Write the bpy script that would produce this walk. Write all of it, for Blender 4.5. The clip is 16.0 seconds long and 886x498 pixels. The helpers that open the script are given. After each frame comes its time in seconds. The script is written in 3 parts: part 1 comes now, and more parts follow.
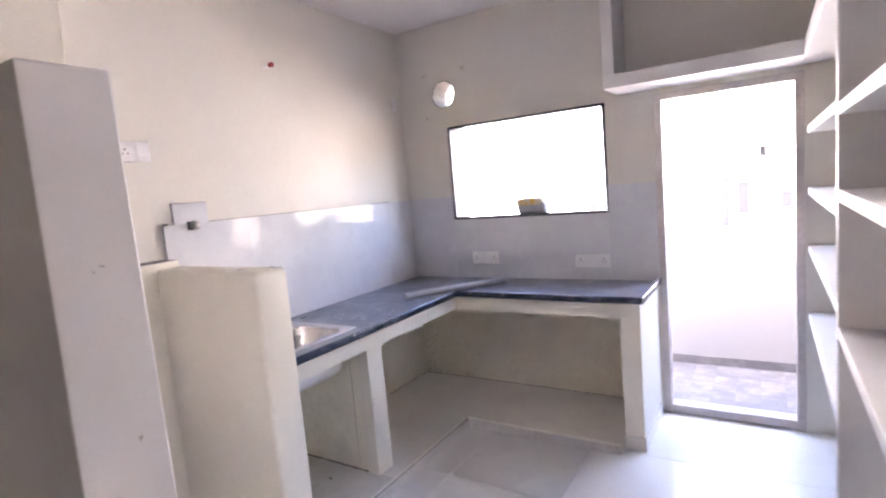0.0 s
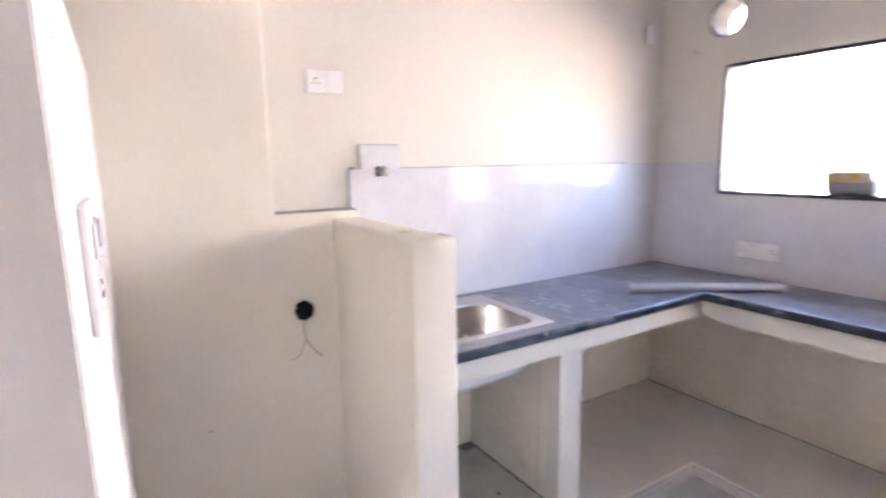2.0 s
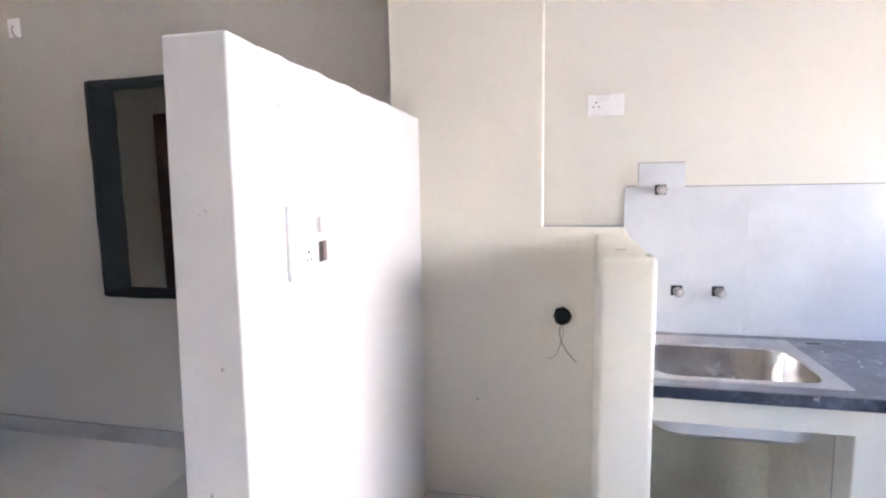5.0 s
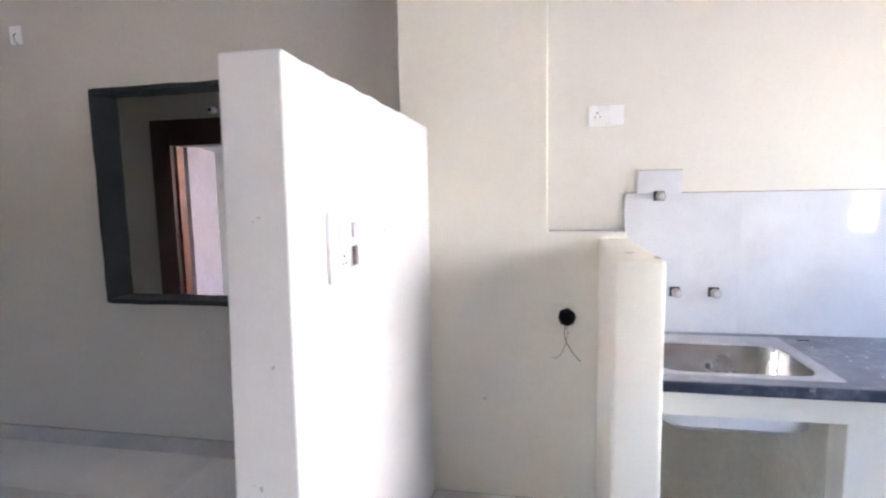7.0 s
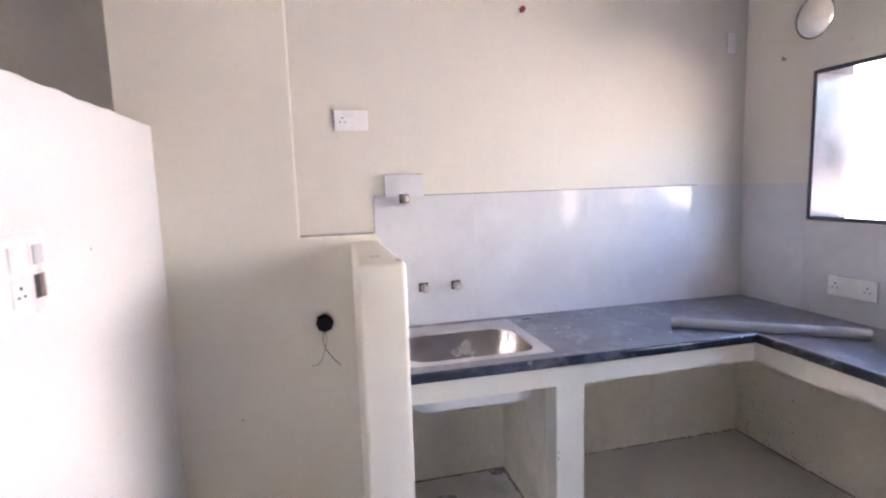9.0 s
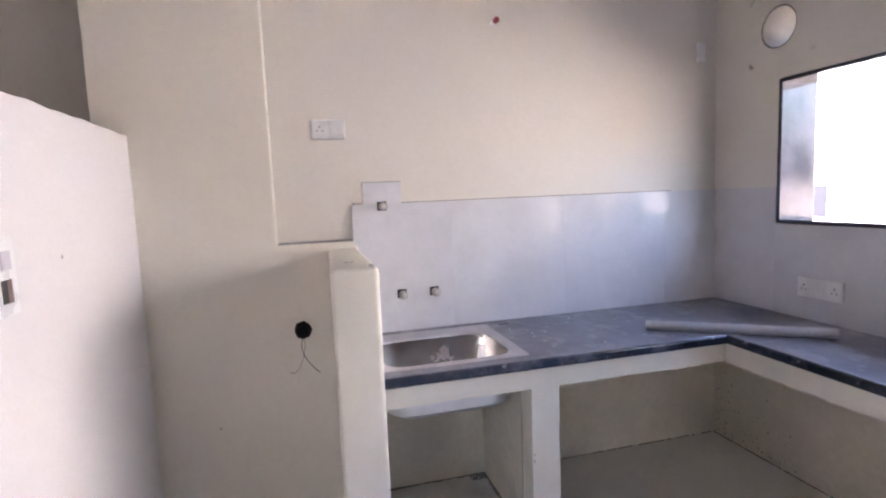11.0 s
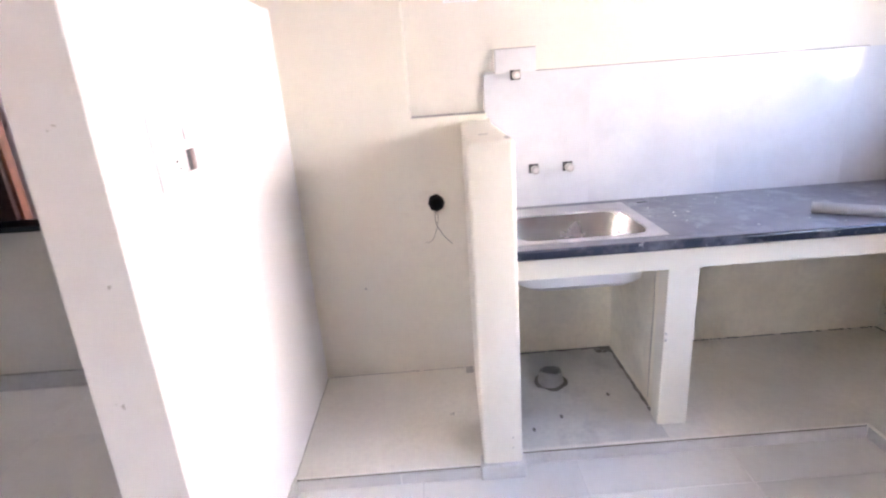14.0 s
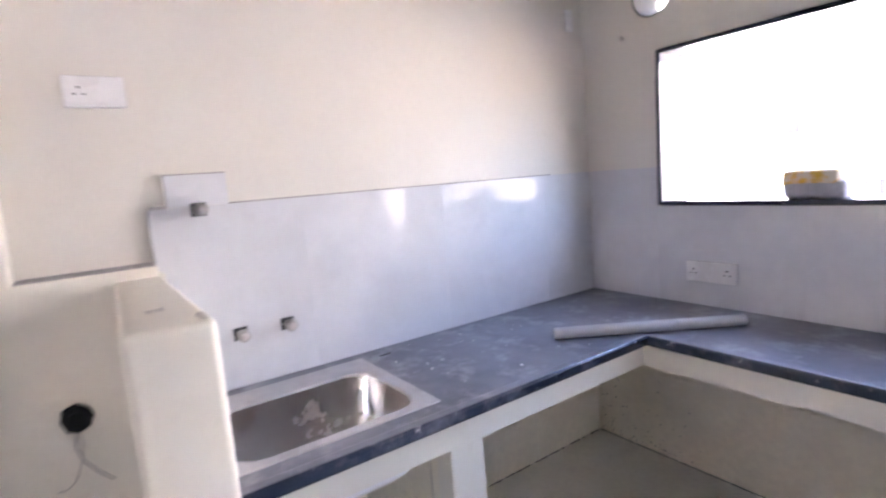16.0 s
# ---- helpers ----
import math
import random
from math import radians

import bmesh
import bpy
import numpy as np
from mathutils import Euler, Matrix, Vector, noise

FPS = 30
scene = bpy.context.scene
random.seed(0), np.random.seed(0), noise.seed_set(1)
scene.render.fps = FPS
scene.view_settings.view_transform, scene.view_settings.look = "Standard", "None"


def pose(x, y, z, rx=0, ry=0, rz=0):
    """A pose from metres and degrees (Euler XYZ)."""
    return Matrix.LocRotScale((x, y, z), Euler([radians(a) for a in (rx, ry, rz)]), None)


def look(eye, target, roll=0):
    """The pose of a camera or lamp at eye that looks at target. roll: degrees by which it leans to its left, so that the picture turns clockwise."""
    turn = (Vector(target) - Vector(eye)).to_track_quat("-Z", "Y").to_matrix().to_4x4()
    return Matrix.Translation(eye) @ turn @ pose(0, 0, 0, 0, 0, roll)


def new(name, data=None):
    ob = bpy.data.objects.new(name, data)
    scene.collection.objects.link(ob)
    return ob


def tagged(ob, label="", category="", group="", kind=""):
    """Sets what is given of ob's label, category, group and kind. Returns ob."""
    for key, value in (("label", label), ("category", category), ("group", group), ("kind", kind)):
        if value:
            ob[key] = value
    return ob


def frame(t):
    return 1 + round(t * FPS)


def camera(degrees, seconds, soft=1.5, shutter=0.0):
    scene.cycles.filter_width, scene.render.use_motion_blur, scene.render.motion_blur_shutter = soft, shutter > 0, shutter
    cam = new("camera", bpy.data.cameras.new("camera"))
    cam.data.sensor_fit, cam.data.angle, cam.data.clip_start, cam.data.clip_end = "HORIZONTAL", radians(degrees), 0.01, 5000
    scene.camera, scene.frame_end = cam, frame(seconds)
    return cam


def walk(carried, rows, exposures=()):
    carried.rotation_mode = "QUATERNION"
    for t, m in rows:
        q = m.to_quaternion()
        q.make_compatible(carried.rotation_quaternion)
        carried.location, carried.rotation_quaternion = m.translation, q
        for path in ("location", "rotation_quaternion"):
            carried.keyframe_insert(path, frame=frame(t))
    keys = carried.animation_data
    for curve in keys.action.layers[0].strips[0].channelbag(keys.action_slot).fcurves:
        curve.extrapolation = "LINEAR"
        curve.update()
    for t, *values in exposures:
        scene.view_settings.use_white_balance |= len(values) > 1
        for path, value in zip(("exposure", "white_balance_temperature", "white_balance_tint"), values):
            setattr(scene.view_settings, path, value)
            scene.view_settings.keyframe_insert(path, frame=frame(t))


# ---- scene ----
cam = camera(80.8, 16.0, soft=2.1, shutter=0.5)
PATH = [
    (0, (2.389, -3.378, 1.516), (1.326, -1.699, 1.291), -4.9),
    (0.5, (2.307, -3.208, 1.508), (1.202, -1.554, 1.297), -6.7),
    (1, (2.264, -3.03, 1.507), (1.111, -1.43, 1.173), -5.2),
    (1.5, (2.165, -2.947, 1.51), (0.831, -1.507, 1.13), -2.4),
    (2, (2.04, -2.826, 1.487), (0.362, -1.788, 1.153), -0.9),
    (2.5, (2.027, -2.618, 1.464), (0.107, -2.172, 1.126), -0.7),
    (3, (2.073, -2.569, 1.45), (0.102, -2.54, 1.111), -1.6),
    (3.5, (2.24, -2.542, 1.443), (0.277, -2.58, 1.062), -1.5),
    (4, (2.346, -2.506, 1.453), (0.387, -2.587, 1.061), -0.7),
    (4.5, (2.298, -2.311, 1.449), (0.343, -2.622, 1.166), -0.6),
    (4.7, (2.298, -2.252, 1.47), (0.364, -2.703, 1.232), -1.0),
    (6.8, (2.407, -2.388, 1.487), (0.463, -2.793, 1.248), -1.2),
    (7, (2.403, -2.361, 1.483), (0.452, -2.741, 1.264), -1.1),
    (7.5, (2.369, -2.318, 1.5), (0.404, -2.64, 1.319), -1.8),
    (8, (2.37, -2.299, 1.53), (0.379, -2.351, 1.351), -2.1),
    (8.5, (2.395, -2.308, 1.504), (0.435, -1.977, 1.285), -1.6),
    (9, (2.375, -2.268, 1.506), (0.445, -1.803, 1.26), -1.9),
    (9.2, (2.389, -2.235, 1.516), (0.462, -1.769, 1.256), -2.5),
    (11.3, (2.431, -2.219, 1.491), (0.506, -1.717, 1.286), -2.3),
    (11.5, (2.455, -2.272, 1.499), (0.51, -1.858, 1.293), -2.1),
    (12, (2.466, -2.327, 1.511), (0.489, -2.155, 1.26), -2.2),
    (12.5, (2.462, -2.283, 1.494), (0.487, -2.335, 1.179), -2.9),
    (13, (2.434, -2.25, 1.488), (0.496, -2.435, 1.031), -3.4),
    (13.5, (2.429, -2.257, 1.484), (0.53, -2.406, 0.877), -3.9),
    (14, (2.403, -2.259, 1.475), (0.507, -2.248, 0.838), -4.3),
    (14.5, (2.308, -2.121, 1.47), (0.392, -2.006, 0.907), -4.6),
    (15, (2.152, -2.061, 1.481), (0.228, -1.729, 1.049), -3.5),
    (15.5, (1.955, -2.219, 1.492), (0.135, -1.461, 1.158), -3.1),
    (16, (1.773, -2.182, 1.488), (0.142, -1.056, 1.215), -4.5),
]
EXPOSURES = [
    (0, 5.35, 6380, 24), (0.5, 5.45, 6380, 23), (1, 5.6, 6380, 22), (1.5, 6.1, 6380, 21), (2, 5.7, 6380, 23), (2.5, 5.15, 6180, 24),
    (3, 5.45, 6180, 22), (3.5, 5.55, 6180, 20), (4, 5.65, 6180, 19), (4.5, 5.63, 6080, 17), (7, 5.65, 5930, 14), (7.5, 5.58, 5960, 17),
    (8, 5.65, 5980, 16), (8.5, 5.5, 6180, 20), (9, 5.31, 6280, 22), (11.5, 5, 6330, 23), (12, 5.25, 6380, 22), (12.5, 5.57, 6380, 22),
    (13.5, 5.75, 6430, 23), (14, 5.95, 6480, 23), (14.5, 6, 6480, 23), (15, 5.83, 6380, 23), (15.5, 5.55, 6380, 23), (16, 5.35, 6130, 22),
]
walk(cam, [(t, look(eye, target, roll)) for t, eye, target, roll in PATH], EXPOSURES)

# ---- world and sun ----
world = bpy.data.worlds.new("sky")
scene.world = world
world.use_nodes = True
wn, wl = world.node_tree.nodes, world.node_tree.links
sky = wn.new("ShaderNodeTexSky")
sky.sky_type, sky.sun_disc = "NISHITA", False
sky.sun_elevation, sky.sun_rotation = radians(52), radians(180)
sky.air_density, sky.dust_density, sky.ozone_density = 1.0, 6.0, 0.3
wl.new(sky.outputs[0], wn["Background"].inputs[0])
wn["Background"].inputs[1].default_value = 0.15
sun = new("sun", bpy.data.lights.new("sun", "SUN"))
sun.data.energy, sun.data.angle, sun.data.color = 2.6, radians(0.6), (1.0, 0.98, 0.95)
sun.matrix_world = look((0, -20, 25.6), (0, 0, 0))


# ---- materials ----
def surface(name, color, rough=0.6, spread=0.06, large=1.3, fine=60.0, bump=0.1, metal=0.0, stain=None,
            stain_size=2.5, stain_from=0.55, stain_to=0.75, per_piece=0.0, bump_scale=None, rough_spread=0.1, dust=None, dust_size=9.0, dust_from=0.58, dust_to=0.75):
    """A painted, cast or stone surface: cloudy variation, fine grain, optional stains, bump."""
    m = bpy.data.materials.new(name)
    m.use_nodes = True
    n, l = m.node_tree.nodes, m.node_tree.links
    b = n["Principled BSDF"]
    geo = n.new("ShaderNodeTexCoord")
    place = geo.outputs["Object"]
    if per_piece:
        which, shift = n.new("ShaderNodeObjectInfo"), n.new("ShaderNodeVectorMath")
        shift.operation = "MULTIPLY_ADD"
        shift.inputs[1].default_value, shift.inputs[2].default_value = (1, 1, 1), (0, 0, 0)
        spread_out = n.new("ShaderNodeMath")
        spread_out.operation = "MULTIPLY"
        spread_out.inputs[1].default_value = 60.0
        l.new(which.outputs["Random"], spread_out.inputs[0])
        l.new(place, shift.inputs[0])
        l.new(spread_out.outputs[0], shift.inputs[2])
        place = shift.outputs[0]

    def noise_tex(scale, detail, rough_=0.55):
        t = n.new("ShaderNodeTexNoise")
        t.inputs["Scale"].default_value, t.inputs["Detail"].default_value, t.inputs["Roughness"].default_value = scale, detail, rough_
        l.new(place, t.inputs["Vector"])
        return t

    def mix(fac, a, c):
        x = n.new("ShaderNodeMix")
        x.data_type = "RGBA"
        l.new(fac, x.inputs["Factor"])
        for sock, v in ((x.inputs[6], a), (x.inputs[7], c)):
            if isinstance(v, tuple):
                sock.default_value = (*v, 1)
            else:
                l.new(v, sock)
        return x.outputs[2]

    def ramp(fac, lo, hi, to=1.0):
        r = n.new("ShaderNodeMapRange")
        r.inputs["From Min"].default_value, r.inputs["From Max"].default_value, r.inputs["To Max"].default_value = lo, hi, to
        l.new(fac, r.inputs["Value"])
        return r.outputs[0]

    dark = tuple(c * (1 - spread) for c in color)
    light = tuple(min(1.0, c * (1 + spread)) for c in color)
    big, small = noise_tex(large, 6), noise_tex(fine, 4)
    col = mix(ramp(big.outputs["Fac"], 0.35, 0.65), dark, light)
    col = mix(ramp(small.outputs["Fac"], 0.4, 0.75, 0.5), col, tuple(c * (1 - 1.6 * spread) for c in color))
    if stain:
        st = noise_tex(stain_size, 8, 0.65)
        col = mix(ramp(st.outputs["Fac"], stain_from, stain_to, 0.85), col, stain)
    if dust:
        du = noise_tex(dust_size, 10, 0.7)
        col = mix(ramp(du.outputs["Fac"], dust_from, dust_to, 0.8), col, dust)
    if per_piece:
        info = n.new("ShaderNodeObjectInfo")
        col = mix(ramp(info.outputs["Random"], 0, 1, per_piece), col, tuple(c * 0.8 for c in color))
    l.new(col, b.inputs["Base Color"])
    rr = n.new("ShaderNodeMapRange")
    rr.inputs["From Min"].default_value, rr.inputs["From Max"].default_value = 0.3, 0.7
    rr.inputs["To Min"].default_value, rr.inputs["To Max"].default_value = max(0.02, rough - rough_spread / 2), min(1, rough + rough_spread / 2)
    l.new(big.outputs["Fac"], rr.inputs["Value"])
    l.new(rr.outputs[0], b.inputs["Roughness"])
    b.inputs["Metallic"].default_value = metal
    if bump:
        bt = noise_tex(bump_scale or fine * 2, 5)
        bp = n.new("ShaderNodeBump")
        bp.inputs["Strength"].default_value, bp.inputs["Distance"].default_value = bump, 0.01
        l.new(bt.outputs["Fac"], bp.inputs["Height"])
        l.new(bp.outputs[0], b.inputs["Normal"])
    return m


CREAM = surface("cream_wall_paint", (0.69, 0.66, 0.588), 0.55, 0.03, 1.1, 35, 0.05, bump_scale=90, stain=(0.64, 0.605, 0.53), stain_size=3.0, stain_from=0.62, stain_to=0.9)
WHITE = surface("white_wall_paint", (0.775, 0.757, 0.74), 0.5, 0.02, 1.0, 40, 0.06, bump_scale=80, stain=(0.72, 0.69, 0.64), stain_size=4.0, stain_from=0.68, stain_to=0.9)
YELLOW_CREAM = surface("warm_cream_paint", (0.77, 0.733, 0.632), 0.5, 0.03, 1.6, 40, 0.06, bump_scale=70, stain=(0.68, 0.63, 0.52), stain_size=5.0, stain_from=0.66, stain_to=0.85)
# cream paint darkened in colour to stand for the dim dining side
CREAM_DIMMED = surface("dimmed_cream_paint", (0.51, 0.485, 0.43), 0.6, 0.05, 0.9, 40, 0.2, bump_scale=120, stain=(0.42, 0.39, 0.35), stain_size=3.5, stain_from=0.62, stain_to=0.85)
CEILING = surface("ceiling_paint", (0.80, 0.77, 0.75), 0.7, 0.03, 0.8, 50, 0.1)
CEMENT = surface("bare_cement_plaster", (0.85, 0.795, 0.655), 0.75, 0.08, 2.5, 30, 0.35, bump_scale=60, stain=(0.60, 0.56, 0.46), stain_size=4.0, stain_from=0.6, stain_to=0.9)
PLINTH = surface("dusty_stone_floor", (0.80, 0.765, 0.685), 0.4, 0.07, 2.0, 45, 0.15, stain=(0.64, 0.61, 0.56), stain_size=6.0, stain_from=0.6, stain_to=0.85)
FLOOR_TILE = surface("glossy_vitrified_floor_tile", (0.80, 0.785, 0.75), 0.18, 0.04, 1.8, 40, 0.02, per_piece=0.2, stain=(0.64, 0.62, 0.59), stain_size=3.0, stain_from=0.58, stain_to=0.85, rough_spread=0.14)
SKIRTING = surface("dirty_grey_stone_skirting", (0.40, 0.39, 0.37), 0.5, 0.12, 3.0, 40, 0.15, stain=(0.30, 0.29, 0.27), stain_size=5.0)
GROUT = surface("grey_joint_grout", (0.52, 0.51, 0.50), 0.85, 0.1, 5, 90, 0.2)
WALL_TILE = surface("blue_grey_glazed_wall_tile", (0.64, 0.645, 0.66), 0.035, 0.06, 2.2, 12, 0.02, per_piece=0.06, stain=(0.73, 0.735, 0.75), stain_size=2.4, stain_from=0.45, stain_to=0.7, rough_spread=0.02)
WALL_TILE.node_tree.nodes["Principled BSDF"].inputs["Specular IOR Level"].default_value = 0.27
GRANITE = surface("dusty_dark_granite", (0.062, 0.070, 0.092), 0.34, 0.12, 3.0, 180, 0.05, stain=(0.30, 0.305, 0.345), stain_size=3.2, stain_from=0.22, stain_to=0.80, rough_spread=0.1,
                  dust=(0.58, 0.575, 0.61), dust_size=7.0, dust_from=0.52, dust_to=0.82)
GRANITE_EDGE = surface("polished_blue_black_granite", (0.021, 0.027, 0.048), 0.22, 0.3, 4.0, 220, 0.03, stain=(0.16, 0.165, 0.20), stain_size=9.0, stain_from=0.5, stain_to=0.8,
                       dust=(0.46, 0.46, 0.50), dust_size=26.0, dust_from=0.60, dust_to=0.72)
GRANITE_REVEAL = surface("polished_granite_lining", (0.035, 0.042, 0.065), 0.12, 0.3, 4.0, 200, 0.02)
SLATE = surface("dark_green_granite_lining", (0.022, 0.027, 0.03), 0.5, 0.3, 4.0, 160, 0.04)
STEEL = surface("brushed_stainless_steel", (0.55, 0.53, 0.51), 0.24, 0.1, 9.0, 120, 0.03, metal=1.0, stain=(0.30, 0.035, 0.055), stain_size=3.5, stain_from=0.56, stain_to=0.78, rough_spread=0.14)
STEEL_SHELL = surface("dull_pressed_steel", (0.80, 0.79, 0.78), 0.4, 0.04, 5.0, 90, 0.02, metal=1.0)
STEEL_RIM = surface("dusty_steel_flange", (0.56, 0.54, 0.54), 0.45, 0.12, 7.0, 90, 0.05, metal=0.45, stain=(0.38, 0.37, 0.38), stain_size=12.0, stain_from=0.5, stain_to=0.75)
MAHOGANY = surface("dark_stained_wood", (0.060, 0.022, 0.018), 0.35, 0.3, 3.0, 30, 0.08)
# brighter, redder copy of the frame wood, with light put into its colour
MAHOGANY_LIT = surface("reddish_lit_wood", (0.20, 0.075, 0.04), 0.35, 0.25, 3.0, 30, 0.08)
DOOR_LEAF = surface("unpainted_grey_door_skin", (0.40, 0.34, 0.37), 0.5, 0.14, 2.0, 20, 0.06)
DOOR_WOOD = surface("primed_weathered_door_wood", (0.55, 0.495, 0.465), 0.55, 0.14, 3.0, 40, 0.12, stain=(0.38, 0.31, 0.30), stain_size=5.0)
PLASTIC = surface("white_switch_plastic", (0.82, 0.81, 0.80), 0.3, 0.02, 6, 40, 0.0)
DARK = surface("dark_socket_cavity", (0.03, 0.03, 0.035), 0.6, 0.1, 6, 40, 0.0)
SMUDGE = surface("grey_smudge", (0.50, 0.48, 0.44), 0.8, 0.15, 20, 80, 0.1)
BLACK = surface("black_conduit_plastic", (0.006, 0.006, 0.007), 0.9, 0.2, 10, 60, 0.1)
WIRE = surface("grey_brown_wire", (0.22, 0.19, 0.15), 0.5, 0.2, 20, 80, 0.0)
RED = surface("red_pipe_cap", (0.30, 0.03, 0.03), 0.45, 0.1, 20, 60, 0.05)
PVC = surface("grey_pvc", (0.42, 0.42, 0.43), 0.4, 0.08, 6, 40, 0.05, stain=(0.55, 0.54, 0.52), stain_size=8.0)
DRAIN = surface("dirty_drain_pvc", (0.34, 0.32, 0.30), 0.6, 0.12, 10, 40, 0.2, stain=(0.18, 0.16, 0.14), stain_size=12)
SLEEVE_SHADE = surface("shade_dark_sleeve", (0.08, 0.073, 0.063), 0.85, 0.15, 10, 60, 0.2)
BRASS = surface("plated_brass_nipple", (0.42, 0.40, 0.37), 0.35, 0.1, 20, 80, 0.05, metal=0.8)
PLUG = surface("pale_dusty_plug", (0.62, 0.57, 0.55), 0.5, 0.12, 30, 90, 0.05)
BOXBROWN = surface("brown_wall_box", (0.28, 0.20, 0.19), 0.6, 0.2, 20, 60, 0.1)
LILAC = surface("pale_lilac_plastic", (0.60, 0.565, 0.60), 0.35, 0.05, 20, 60, 0.0)
SACK = surface("grey_woven_sack", (0.46, 0.46, 0.50), 0.7, 0.15, 8, 60, 0.3)
SACK_YELLOW = surface("yellow_printed_sack", (0.74, 0.47, 0.08), 0.6, 0.15, 10, 50, 0.3, stain=(0.70, 0.66, 0.60), stain_size=22, stain_from=0.46, stain_to=0.56)
MORTAR = surface("dusty_mortar", (0.36, 0.345, 0.33), 0.9, 0.2, 12, 60, 0.3)
DUST = surface("plaster_crumb", (0.78, 0.76, 0.72), 0.8, 0.05, 20, 60, 0.1)
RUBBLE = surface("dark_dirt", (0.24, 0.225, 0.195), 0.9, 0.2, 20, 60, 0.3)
FACADE = surface("pale_facade_render", (0.55, 0.545, 0.54), 0.8, 0.05, 0.5, 8, 0.05)
UTIL_FLOOR = surface("dusty_balcony_tile", (0.15, 0.14, 0.143), 0.6, 0.18, 3.0, 50, 0.1, per_piece=0.05, stain=(0.25, 0.24, 0.237), stain_size=5.0, stain_from=0.45, stain_to=0.7)
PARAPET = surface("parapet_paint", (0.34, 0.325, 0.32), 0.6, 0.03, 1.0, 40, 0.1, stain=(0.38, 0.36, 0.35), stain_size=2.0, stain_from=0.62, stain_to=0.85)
GROUND = surface("dry_ground", (0.30, 0.26, 0.21), 0.9, 0.15, 0.05, 3, 0.0)
PANEL_DARK = surface("dark_facade_panel", (0.014, 0.015, 0.019), 0.8, 0.1, 2, 20, 0.0)
for m, level in ((PANEL_DARK, 0.05), (SLATE, 0.15)):
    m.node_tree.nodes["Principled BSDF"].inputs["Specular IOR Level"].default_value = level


# ---- building helpers ----
def box_into(bm, x0, x1, y0, y1, z0, z1, bevel=0.0, seg=2):
    t = bmesh.new()
    bmesh.ops.create_cube(t, size=1)
    for v in t.verts:
        v.co = Vector((x0 + (v.co.x + 0.5) * (x1 - x0), y0 + (v.co.y + 0.5) * (y1 - y0), z0 + (v.co.z + 0.5) * (z1 - z0)))
    if bevel:
        bmesh.ops.bevel(t, geom=t.edges[:], offset=bevel, segments=seg, affect="EDGES", profile=0.5)
    data = bpy.data.meshes.new("t")
    t.to_mesh(data)
    t.free()
    bm.from_mesh(data)
    bpy.data.meshes.remove(data)
    return bm


def boxes(*rows, bevel=0.0, seg=2):
    bm = bmesh.new()
    for r in rows:
        box_into(bm, *r, bevel=bevel, seg=seg)
    return bm


def ring_loops(bm, loops, close_start=False, close_end=False):
    """Skins closed loops of equal length, one after another."""
    rows = [[bm.verts.new(p) for p in loop] for loop in loops]
    for a, b in zip(rows, rows[1:]):
        for i in range(len(a)):
            j = (i + 1) % len(a)
            bm.faces.new((a[i], a[j], b[j], b[i]))
    if close_start:
        bm.faces.new(rows[0][::-1])
    if close_end:
        bm.faces.new(rows[-1])
    return bm


def tube(points, radius, sides=8):
    """A thin round wire along points."""
    bm, pts = bmesh.new(), [Vector(p) for p in points]
    loops = []
    for i, p in enumerate(pts):
        d = (pts[min(i + 1, len(pts) - 1)] - pts[max(i - 1, 0)]).normalized()
        side = d.cross(Vector((0.31, 0.2, 0.93))).normalized()
        up = side.cross(d)
        loops.append([p + radius * (math.cos(a) * side + math.sin(a) * up) for a in (2 * math.pi * k / sides for k in range(sides))])
    return ring_loops(bm, loops, True, True)


def lathe(profile, axis_at, axis="z", sides=28):
    """A round body from (radius, height) pairs about an axis through axis_at."""
    bm, loops = bmesh.new(), []
    for r, h in profile:
        loop = []
        for k in range(sides):
            a = 2 * math.pi * k / sides
            u, v = r * math.cos(a), r * math.sin(a)
            p = {"z": (u, v, h), "x": (h, u, v), "y": (v, h, u)}[axis]
            loop.append(Vector(axis_at) + Vector(p))
        loops.append(loop)
    return ring_loops(bm, loops, True, True)


def rounded_rect(x0, x1, y0, y1, z, r, n=6):
    out = []
    for cx, cy, a0 in ((x1 - r, y1 - r, 0), (x0 + r, y1 - r, 90), (x0 + r, y0 + r, 180), (x1 - r, y0 + r, 270)):
        for k in range(n + 1):
            a = radians(a0 + 90 * k / n)
            out.append((cx + r * math.cos(a), cy + r * math.sin(a), z))
    return out


def mesh_object(name, bm, material, smooth=False):
    bmesh.ops.recalc_face_normals(bm, faces=bm.faces[:])
    data = bpy.data.meshes.new(name)
    bm.to_mesh(data)
    bm.free()
    data.materials.append(material)
    if smooth:
        for p in data.polygons:
            p.use_smooth = True
        data.set_sharp_from_angle(angle=radians(40))
    return new(name, data)


def structure(name, bm, material, label, category, smooth=False):
    return tagged(mesh_object(name, bm, material, smooth), label, category, kind="structure")


def part(name, bm, material, parent, label="", smooth=False):
    ob = mesh_object(name, bm, material, smooth)
    ob.parent = parent
    ob.matrix_parent_inverse = parent.matrix_world.inverted()
    return tagged(ob, label)


def thing(name, at, label, category, group=""):
    ob = new(name)
    ob.location = at
    ob.empty_display_size = 0.1
    bpy.context.view_layer.update()
    return tagged(ob, label, category, group)


def wobble(bm, amount, scale, seed=0.0):
    for v in bm.verts:
        v.co += amount * noise.noise_vector(v.co * scale + Vector((seed, seed, seed)))
    return bm


